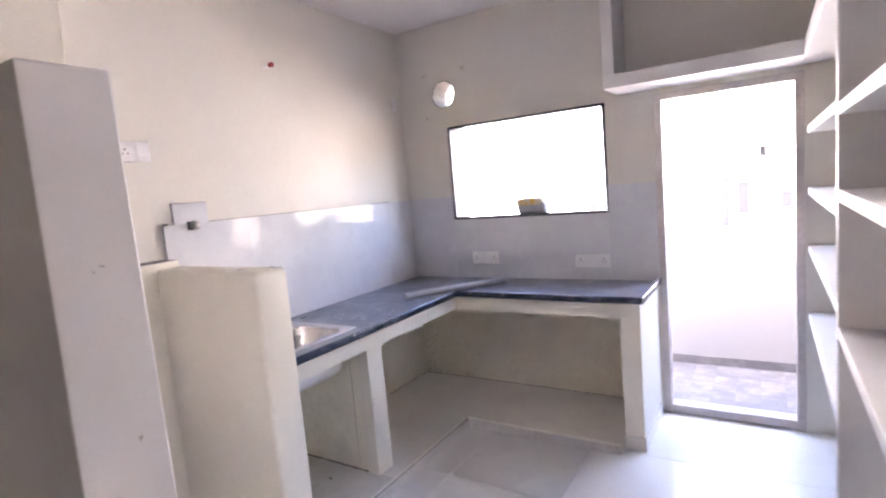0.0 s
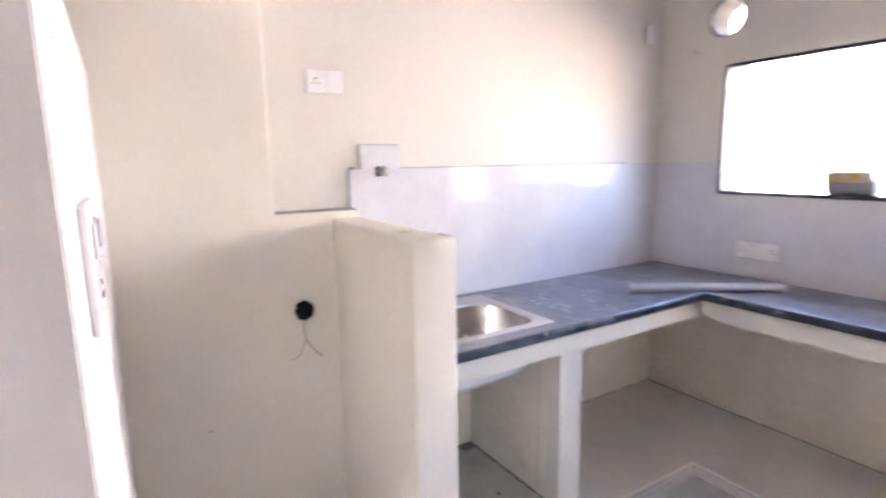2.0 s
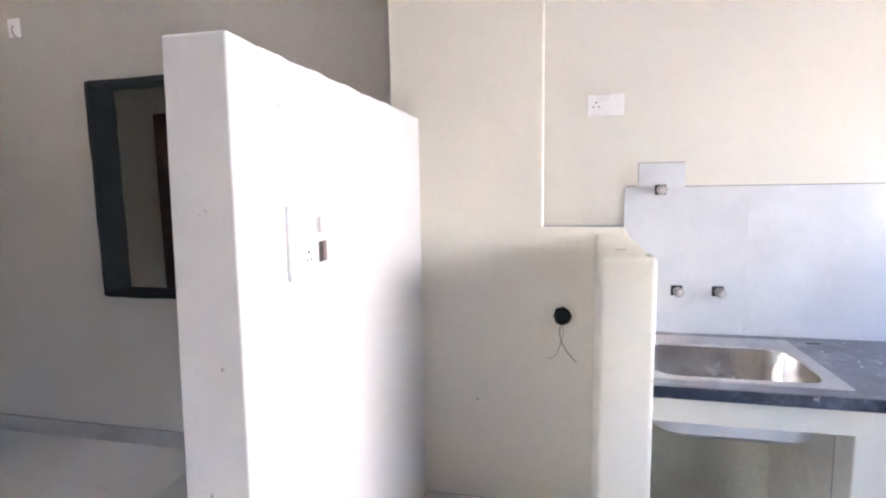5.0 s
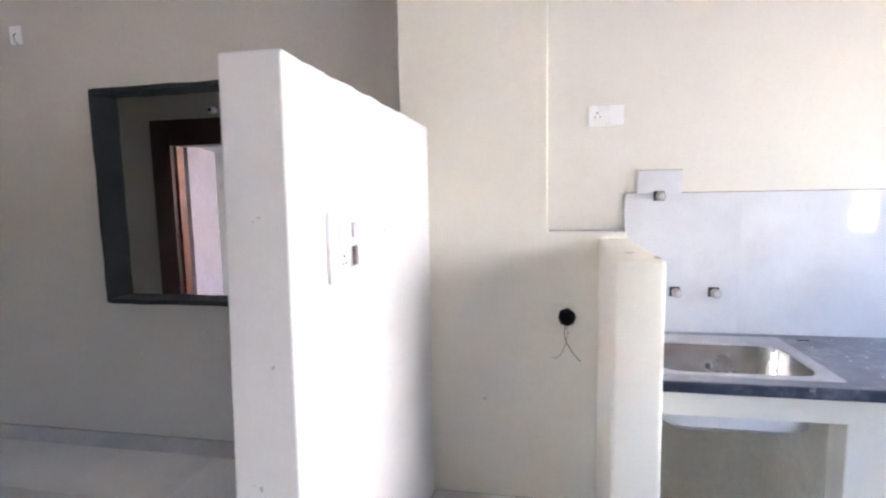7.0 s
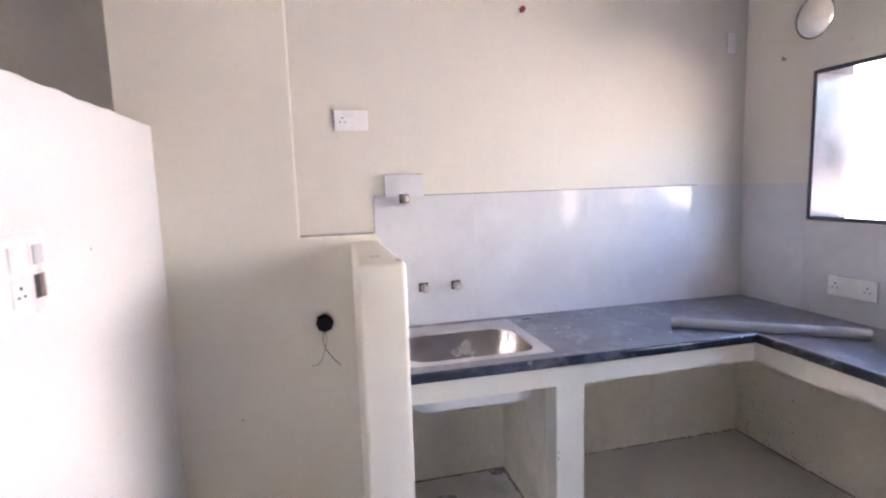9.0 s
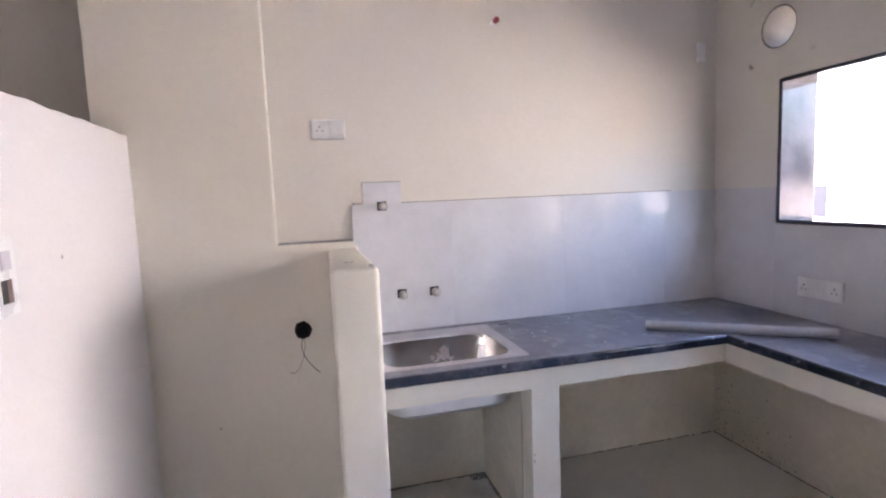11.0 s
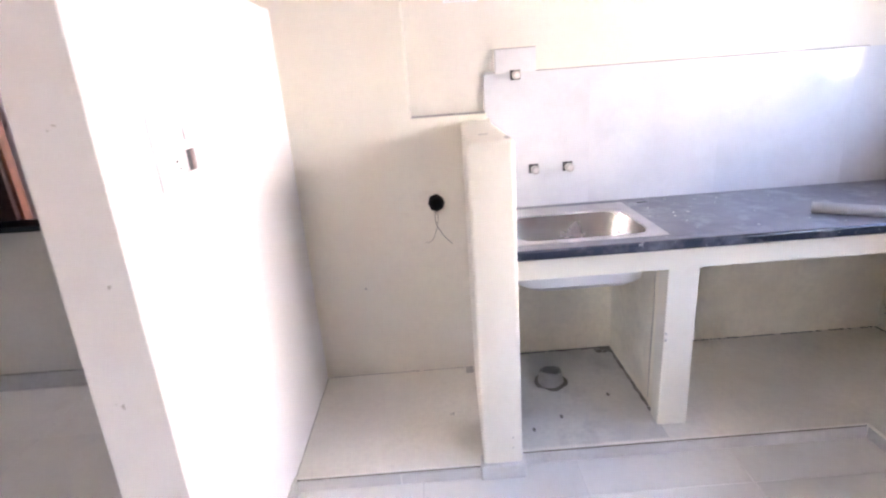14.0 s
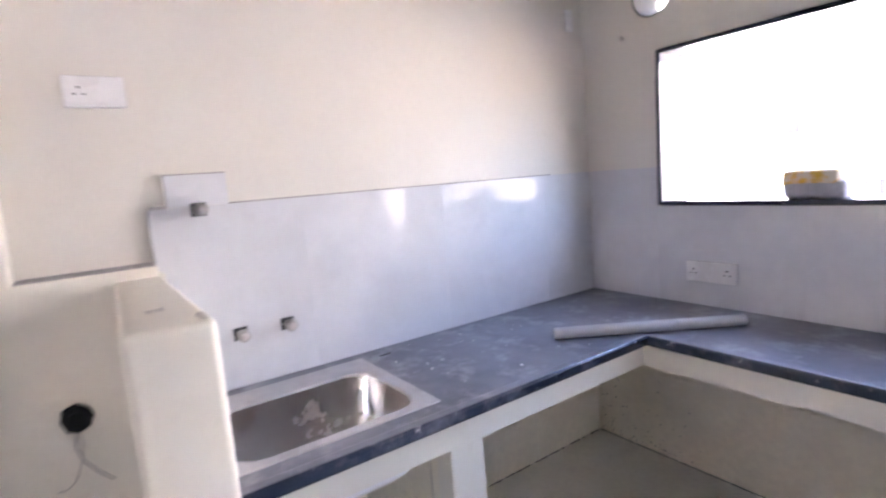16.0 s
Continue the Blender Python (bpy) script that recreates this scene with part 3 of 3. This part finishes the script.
# ---- red-capped pipe and small fixings on the walls ----
rp = thing("conduit_stub", (-0.02, -1.295, 2.29), "conduit stub with dark red cap sticking out of the wall", "conduit")
part("pipe", lathe([(0.011, 0.0), (0.011, 0.05), (0.002, 0.05)], (-0.02, -1.295, 2.29), "x", 16), PLASTIC, rp, "", True)
part("cap", lathe([(0.0135, 0.0), (0.014, 0.02), (0.011, 0.024), (0.002, 0.024)], (0.028, -1.295, 2.29), "x", 16), RED, rp, "", True)
cb = thing("cable_clip", (-0.02, -0.10, 2.22), "white cable box near the wall corner", "cable box")
part("box", boxes((-0.02, -0.008, -0.13, -0.08, 2.14, 2.24), bevel=0.003), PLASTIC, cb)

# ---- pvc pipe lying on the worktop ----
a, b = Vector((0.428, -0.771, 0.8686)), Vector((0.843, -0.186, 0.8686))
pv = thing("pvc_pipe", (0.428, -0.771, 0.847), "length of grey plastic pipe lying across the worktop", "pipe")
d = (b - a).normalized()
s, u = Vector((-d.y, d.x, 0)), Vector((0, 0, 1))
bm = bmesh.new()
ring_loops(bm, [[p + r * (math.cos(k * math.pi / 12) * s + math.sin(k * math.pi / 12) * u) for k in range(24)]
                for p, r in ((a + 0.15 * d, 0.018), (a, 0.018), (a, 0.0215), (a + 0.34 * (b - a), 0.0215), (a + 0.66 * (b - a), 0.0215), (b, 0.0215), (b, 0.018), (b - 0.15 * d, 0.018))])
part("tube", bm, PVC, pv, "", True)

# ---- drain upstand under the sink ----
dr = thing("drain_pipe", (0.285, -1.787, 0.06), "dirty grey drain pipe upstand under the sink", "pipe")
bm = lathe([(0.060, 0.0), (0.058, 0.015), (0.054, 0.05), (0.052, 0.064), (0.045, 0.066), (0.044, 0.02), (0.002, 0.016)], (0.285, -1.787, 0.058))
for v in bm.verts:
    if v.co.z > 0.09:
        v.co.z += 0.016 * noise.noise(v.co * 30) + 0.12 * (v.co.x - 0.285)
part("pipe", wobble(bm, 0.007, 18), DRAIN, dr, "", True)
part("joint", wobble(lathe([(0.078, 0.0), (0.076, 0.004), (0.055, 0.006), (0.050, 0.004)], (0.285, -1.787, 0.0635)), 0.008, 24), RUBBLE, dr, "dark broken joint round the pipe")

# ---- sack on the window sill ----
sc = thing("sack", (0.975, 0.10, 1.303), "small crumpled grey and yellow printed bag on the window sill", "bag")
bm = boxes((0.872, 1.08, 0.04, 0.17, 1.3025, 1.375), bevel=0.022, seg=3)
part("bag", wobble(bm, 0.006, 16), SACK, sc, "", True)
bm = boxes((0.866, 1.062, 0.038, 0.172, 1.345, 1.408), bevel=0.02, seg=3)
part("flap", wobble(bm, 0.010, 14, 3.0), SACK_YELLOW, sc, "crumpled yellow printed flap", True)

# ---- crumbs and dirt ----
random.seed(4)
bm = bmesh.new()
for _ in range(26):
    x, y, r = random.uniform(0.05, 0.62), random.uniform(-1.40, -0.70), random.choice((0.0015, 0.002, 0.0025, 0.004))
    t = bmesh.ops.create_icosphere(bm, subdivisions=1, radius=r)
    for v in t["verts"]:
        v.co = Vector((x, y, 0.847 + r * 0.4)) + Vector((v.co.x * 1.6, v.co.y, v.co.z * 0.6))
tagged(mesh_object("plaster_crumbs", bm, DUST), "white plaster crumbs scattered on the worktop", "debris", kind="stuff")
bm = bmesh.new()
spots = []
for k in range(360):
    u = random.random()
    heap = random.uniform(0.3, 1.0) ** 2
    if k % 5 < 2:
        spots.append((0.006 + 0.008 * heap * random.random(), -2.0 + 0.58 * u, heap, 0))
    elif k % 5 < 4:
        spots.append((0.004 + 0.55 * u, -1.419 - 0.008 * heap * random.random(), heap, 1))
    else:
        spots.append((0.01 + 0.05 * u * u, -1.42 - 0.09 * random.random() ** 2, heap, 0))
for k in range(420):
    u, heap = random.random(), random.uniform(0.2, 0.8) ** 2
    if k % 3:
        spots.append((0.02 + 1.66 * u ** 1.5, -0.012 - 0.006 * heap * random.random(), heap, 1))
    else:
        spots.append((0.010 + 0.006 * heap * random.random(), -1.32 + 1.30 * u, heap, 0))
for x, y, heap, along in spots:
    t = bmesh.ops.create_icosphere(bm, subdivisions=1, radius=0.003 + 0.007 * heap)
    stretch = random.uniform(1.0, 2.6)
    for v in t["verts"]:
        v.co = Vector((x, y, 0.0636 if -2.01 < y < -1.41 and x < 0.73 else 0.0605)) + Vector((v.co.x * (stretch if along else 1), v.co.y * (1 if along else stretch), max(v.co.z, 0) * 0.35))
for x, y in ((0.42, -1.56), (0.55, -1.80), (0.62, -1.93)):
    t = bmesh.ops.create_icosphere(bm, subdivisions=1, radius=0.008)
    for v in t["verts"]:
        v.co = Vector((x, y, 0.0645)) + Vector((v.co.x * 1.8, v.co.y, v.co.z * 0.5))
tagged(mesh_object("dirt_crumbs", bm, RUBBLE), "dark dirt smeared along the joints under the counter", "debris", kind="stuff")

bm = boxes((0.092, 0.097, -2.868, -2.14, 0.0598, 0.0612), (0.10, 0.78, -2.8735, -2.8685, 0.0598, 0.0612), (0.092, 0.15, -2.175, -2.138, 0.0598, 0.0608))
bmesh.ops.subdivide_edges(bm, edges=[e for e in bm.edges if e.calc_length() > 0.04], cuts=30)
tagged(mesh_object("niche_dirt", wobble(bm, 0.0035, 45), SMUDGE), "grey dirt smeared along the floor joints of the niche", "dirt", kind="stuff")

# small chips, plug holes and smudges on walls and plinth
bm = boxes((1.232, 1.244, -2.8745, -2.8735, 1.64, 1.66), (0.764, 0.774, -2.8745, -2.8735, 1.358, 1.372), (0.0895, 0.0905, -2.632, -2.624, 0.522, 0.534), 
           (0.504, 0.5065, -1.4165, -1.4148, 0.09, 0.74), (-0.1305, -0.1295, -5.085, -5.065, 0.91, 0.935), (-0.1305, -0.1295, -4.65, -4.63, 0.58, 0.605), (-0.1305, -0.1295, -4.21, -4.192, 0.70, 0.74),
           (0.461, 0.478, -2.27, -2.252, 0.0598, 0.0606), (1.4175, 1.4185, -2.955, -2.935, 1.425, 1.437), (1.4225, 1.4232, -2.93, -2.915, 1.11, 1.122), (1.4265, 1.4272, -2.985, -2.962, 0.84, 0.852),
           (0.7938, 0.7946, -2.045, -2.039, 0.172, 0.178), (0.7938, 0.7946, -2.045, -2.039, 0.128, 0.134), (0.72, 0.785, -2.03, -2.012, 1.2715, 1.2722), (0.60, 0.64, -2.10, -2.07, 1.2715, 1.2722), (0.6468, 0.6474, -1.428, -1.42, 0.44, 0.48))
bmesh.ops.subdivide_edges(bm, edges=bm.edges[:], cuts=2, use_grid_fill=True)
tagged(mesh_object("wall_marks", wobble(bm, 0.004, 90), SMUDGE), "small plaster chips and smudges on walls and plinth", "marks", kind="stuff")
bm = bmesh.new()
for k in range(90):
    x, z, s = 0.02 + 0.55 * random.random() ** 1.6, 0.075 + 0.5 * random.random() ** 2.4, random.uniform(0.0012, 0.004)
    t = bmesh.ops.create_icosphere(bm, subdivisions=1, radius=s)
    for v in t["verts"]:
        v.co = Vector((x, -0.0062, z)) + Vector((v.co.x * 1.5, v.co.y * 0.25, v.co.z))
tagged(mesh_object("mould_specks", bm, RUBBLE), "dark mould specks on the cement under the counter", "marks", kind="stuff")
hk = thing("wire_scrap", (0.095, -1.315, 0.847), "bent scrap of wire lying on the worktop", "wire")
part("wire", tube([(0.085, -1.34, 0.849), (0.10, -1.325, 0.853), (0.098, -1.305, 0.853), (0.08, -1.292, 0.849)], 0.002, 6), BLACK, hk, "", True)

# ---- room beyond the serving opening ----
BX = -1.25
structure("floor_bedroom", boxes((-3.6, -0.29, -7.0, -2.6, -0.15, 0.0)), PLINTH, "plain grey floor beyond the opening", "floor")
structure("ceiling_passage", boxes((-3.6, -0.29, -7.0, -2.6, TOP, TOP + 0.12)), CEILING, "plain ceiling beyond the opening", "ceiling")
ky0, ky1, kz = -5.26, -4.30, 2.035
structure("wall_passage", boxes((BX - 0.12, BX, -7.0, ky0, 0, TOP), (BX - 0.12, BX, ky1, -2.6, 0, TOP), (BX - 0.12, BX, ky0, ky1, kz, TOP)), CREAM_DIMMED, "cream passage wall with a doorway, dimness in its colour", "wall")
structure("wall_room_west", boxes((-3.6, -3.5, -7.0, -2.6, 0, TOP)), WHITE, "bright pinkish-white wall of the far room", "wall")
structure("wall_room_south", boxes((-3.5, -0.29, -7.0, -6.9, 0, TOP)), CREAM_DIMMED, "plain wall closing the far room", "wall")
# both openings are added out of view to light the far room and passage
structure("wall_room_north", boxes((-3.5, -1.6, -2.7, -2.6, 0, 1.1), (-3.5, -1.6, -2.7, -2.6, 1.9, TOP), (-3.5, -3.05, -2.7, -2.6, 1.1, 1.9), (-2.0, -1.6, -2.7, -2.6, 1.1, 1.9), (-1.6, -0.84, -2.7, -2.6, 0, TOP), (-0.66, -0.29, -2.7, -2.6, 0, TOP), (-0.84, -0.66, -2.7, -2.6, 0, 1.2), (-0.84, -0.66, -2.7, -2.6, 1.8, TOP)), WHITE, "plain far room wall with unseen openings added for light", "wall")
d2 = tagged(new("door_2"), "dark mahogany door frame with a grey door leaf standing open", "door", kind="structure")
part("jamb", boxes((BX - 0.13, BX + 0.02, ky0 - 0.125, ky0 + 0.045, 0, kz + 0.04), bevel=0.004), MAHOGANY, d2)
part("jamb", boxes((BX - 0.13, BX + 0.02, ky1 - 0.045, ky1 + 0.09, 0, kz + 0.04), bevel=0.004), MAHOGANY, d2)
part("head", boxes((BX - 0.13, BX + 0.02, ky0 + 0.045, ky1 - 0.045, kz - 0.16, kz + 0.04), bevel=0.004), MAHOGANY, d2)
part("stop", boxes((BX - 0.10, BX - 0.02, ky0 + 0.045, ky0 + 0.07, 0, kz - 0.16), bevel=0.004), MAHOGANY_LIT, d2, "reddish wooden stop, frame colour brightened as if lit")
leaf = boxes((-0.76, 0.0, -0.035, 0.0, 0.01, kz - 0.14), bevel=0.003)
bmesh.ops.transform(leaf, matrix=pose(BX - 0.14, ky0 + 0.075, 0, 0, 0, 19), verts=leaf.verts)
part("leaf", leaf, DOOR_LEAF, d2, "grey unpainted door leaf, open")
hw = thing("hanging_wires", (-3.5, -6.19, 2.1), "loose wires hanging from a ceiling-height outlet", "wires")
for k in range(4):
    y = -6.22 + 0.016 * k
    part("wire", tube([(-3.5, y, 2.12), (-3.46, y + 0.02, 2.0), (-3.44, y - 0.012 + 0.012 * k, 1.85), (-3.47, y + 0.03, 1.72 + 0.04 * k), (-3.46, y + 0.05, 1.76 + 0.02 * k)], 0.006, 6), RED if k % 2 else BLACK, hw, "", True)
lp = thing("wall_lamp_holder", (BX, -4.83, 2.13), "small white wall lamp holder over the door", "lamp holder")
part("base", lathe([(0.028, 0.0), (0.028, 0.012), (0.02, 0.025), (0.02, 0.05), (0.002, 0.05)], (BX, -4.83, 2.13), "x", 16), PLASTIC, lp, "", True)
part("socket", lathe([(0.014, 0.05), (0.014, 0.053), (0.002, 0.053)], (BX, -4.83, 2.13), "x", 16), DARK, lp)

wb = thing("pipe_hook", (-3.5, -5.86, 0.6), "bent dark metal pipe hook on the far room wall", "hook")
part("stem", tube([(-3.5, -5.91, 0.69), (-3.44, -5.87, 0.67), (-3.42, -5.82, 0.655)], 0.014, 8), DARK, wb, "", True)
part("bend", tube([(-3.5, -5.90, 0.62), (-3.44, -5.92, 0.58), (-3.42, -5.90, 0.53), (-3.42, -5.86, 0.505), (-3.43, -5.82, 0.495)], 0.014, 8), BRASS, wb, "dull bent pipe end", True)

# ceiling-height cable box on the dining wall
cc = thing("cable_outlet", (-0.13, -5.27, 2.40), "white cable outlet with loose wire ends high on the wall", "cable outlet")
part("box", boxes((-0.13, -0.122, -5.31, -5.23, 2.35, 2.45), bevel=0.003), PLASTIC, cc)
part("wire", tube([(-0.122, -5.27, 2.41), (-0.10, -5.26, 2.39), (-0.10, -5.25, 2.36), (-0.11, -5.24, 2.34)], 0.003, 6), WIRE, cc)

# ---- utility balcony and outside ----
structure("floor_balcony", boxes((-0.6, 3.2, 0.2, 1.32, -0.25, -0.088)), UTIL_FLOOR, "cement bed under the balcony tiles", "floor")
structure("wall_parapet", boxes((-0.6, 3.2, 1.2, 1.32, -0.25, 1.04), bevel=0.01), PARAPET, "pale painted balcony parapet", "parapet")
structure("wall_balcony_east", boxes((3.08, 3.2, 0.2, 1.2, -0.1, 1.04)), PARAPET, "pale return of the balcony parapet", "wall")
# slab is out of view, added to limit light from the high sky
structure("ceiling_balcony", boxes((-0.6, 3.2, 0.2, 0.55, 2.62, 2.75)), PARAPET, "unseen sunshade slab added over the balcony to cut sky light", "ceiling")
structure("baseboard_balcony", boxes((-0.6, 3.1, 1.19, 1.2, -0.088, -0.01)), UTIL_FLOOR, "dark tile skirting of the parapet", "skirting")
structure("ground", boxes((-600, 600, -600, 600, -3.6, -3.4)), GROUND, "dry earth ground far below", "ground")


nb = thing("apartment_building", (1.0, 12.0, -3.4), "grey rendered neighbouring house in full sun", "building")
part("wall", boxes((-14, 9.5, 12.0, 20.0, -3.4, 6.8)), FACADE, nb)
part("roof", boxes((-14.2, 9.7, 11.8, 20.2, 6.8, 7.05), bevel=0.02), FACADE, nb)
# dark panels set in as windows; most stand in for indistinct shapes outside
for x0, x1, z0, z1 in ((1.35, 1.52, -0.1, 1.2), (1.72, 1.96, 0.27, 1.08), (2.2, 2.34, 1.68, 1.92), (2.65, 2.88, 0.4, 0.78), (-3.9, -3.55, 1.87, 2.16), (-2.35, -2.2, 0.33, 0.72), (-2.08, -1.9, 0.33, 0.74),
                       (5.2, 6.2, 0.2, 1.3), (7.2, 8.2, 0.2, 1.3), (-7.2, -6.2, 0.2, 1.3), (-10.0, -9.0, 0.2, 1.3)):
    w = part("window", boxes((x0 - 0.05, x1 + 0.05, 11.97, 11.999, z0 - 0.05, z1 + 0.05)), FACADE, nb)
    part("pane", boxes((x0, x1, 11.95, 11.969, z0, z1)), PANEL_DARK, w)
part("sunshade", boxes((2.2, 2.9, 11.6, 11.999, 1.94, 2.0)), FACADE, nb)

# ---- tiles: splashback, floors ----
def tile_mesh(name, sx, sy, sz, material, bevel=0.0005):
    bm = boxes((-sx / 2, sx / 2, -sy / 2, sy / 2, -sz / 2, sz / 2), bevel=bevel, seg=1)
    data = bpy.data.meshes.new(name)
    bm.to_mesh(data)
    bm.free()
    data.materials.append(material)
    return data


def piece(name, data, at, parent):
    ob = new(name, data)
    ob.location = at
    ob.parent = parent
    return ob


sp = tagged(new("splashback"), "blue-grey glazed tiles over the worktop", "splashback", kind="structure")
T0, T1 = 0.8475, 1.457


def wall_tile(x0, x1, y0, y1, z0, z1):
    g = 0.0001
    if x1 - x0 > y1 - y0:
        x0, x1 = x0 + g, x1 - g
    else:
        y0, y1 = y0 + g, y1 - g
    piece("tile", tile_mesh("tile", x1 - x0, y1 - y0, z1 - z0, WALL_TILE, 0.0003), ((x0 + x1) / 2, (y0 + y1) / 2, (z0 + z1) / 2), sp)


ys = [-2.012, -1.54, -0.94, -0.34, -0.011]
for y0, y1 in zip(ys, ys[1:]):
    wall_tile(-0.02, 0.0, y0, y1, T0, T1)
wall_tile(-0.02, 0.0, -1.958, -1.779, T1 + 0.001, 1.556)
structure("tile_top_dirt", boxes((-0.02, 0.001, -1.777, -0.30, T1 + 0.0005, T1 + 0.005), (-0.02, 0.022, -2.004, -1.966, T1 + 0.0005, T1 + 0.010), (-0.02, 0.001, -1.958, -1.779, 1.5565, 1.560), (-0.02, 0.088, -2.34, -2.02, 1.3005, 1.3022)), MORTAR, "dark mortar line along the tile edge", "mortar")
wall_tile(0.0, 0.38, -0.010, -0.0005, T0, T1)
for x0, x1 in ((0.38, 0.98), (0.98, 1.527)):
    wall_tile(x0, x1, -0.010, -0.0005, T0, WZ0 - 0.003)
wall_tile(1.527, 1.815, -0.010, -0.0005, T0, T1)

TILE = tile_mesh("floor_tile", 0.5988, 0.5988, 0.01, FLOOR_TILE)
floor = bpy.data.objects["floor"]
for i in range(10):
    for j in range(14):
        x, y = -0.28 + 0.3 + 0.6 * i, -0.29 - 0.6 * j
        if -0.28 < x < 6 and y > -8.2:
            piece("tile", TILE, (x, y, -0.005), floor)
BT = tile_mesh("balcony_tile", 0.1494, 0.1494, 0.008, UTIL_FLOOR)
bal = bpy.data.objects["floor_balcony"]
for i in range(24):
    for j in range(7):
        piece("tile", BT, (-0.45 + 0.15 * i, 0.275 + 0.15 * j, -0.084), bal)
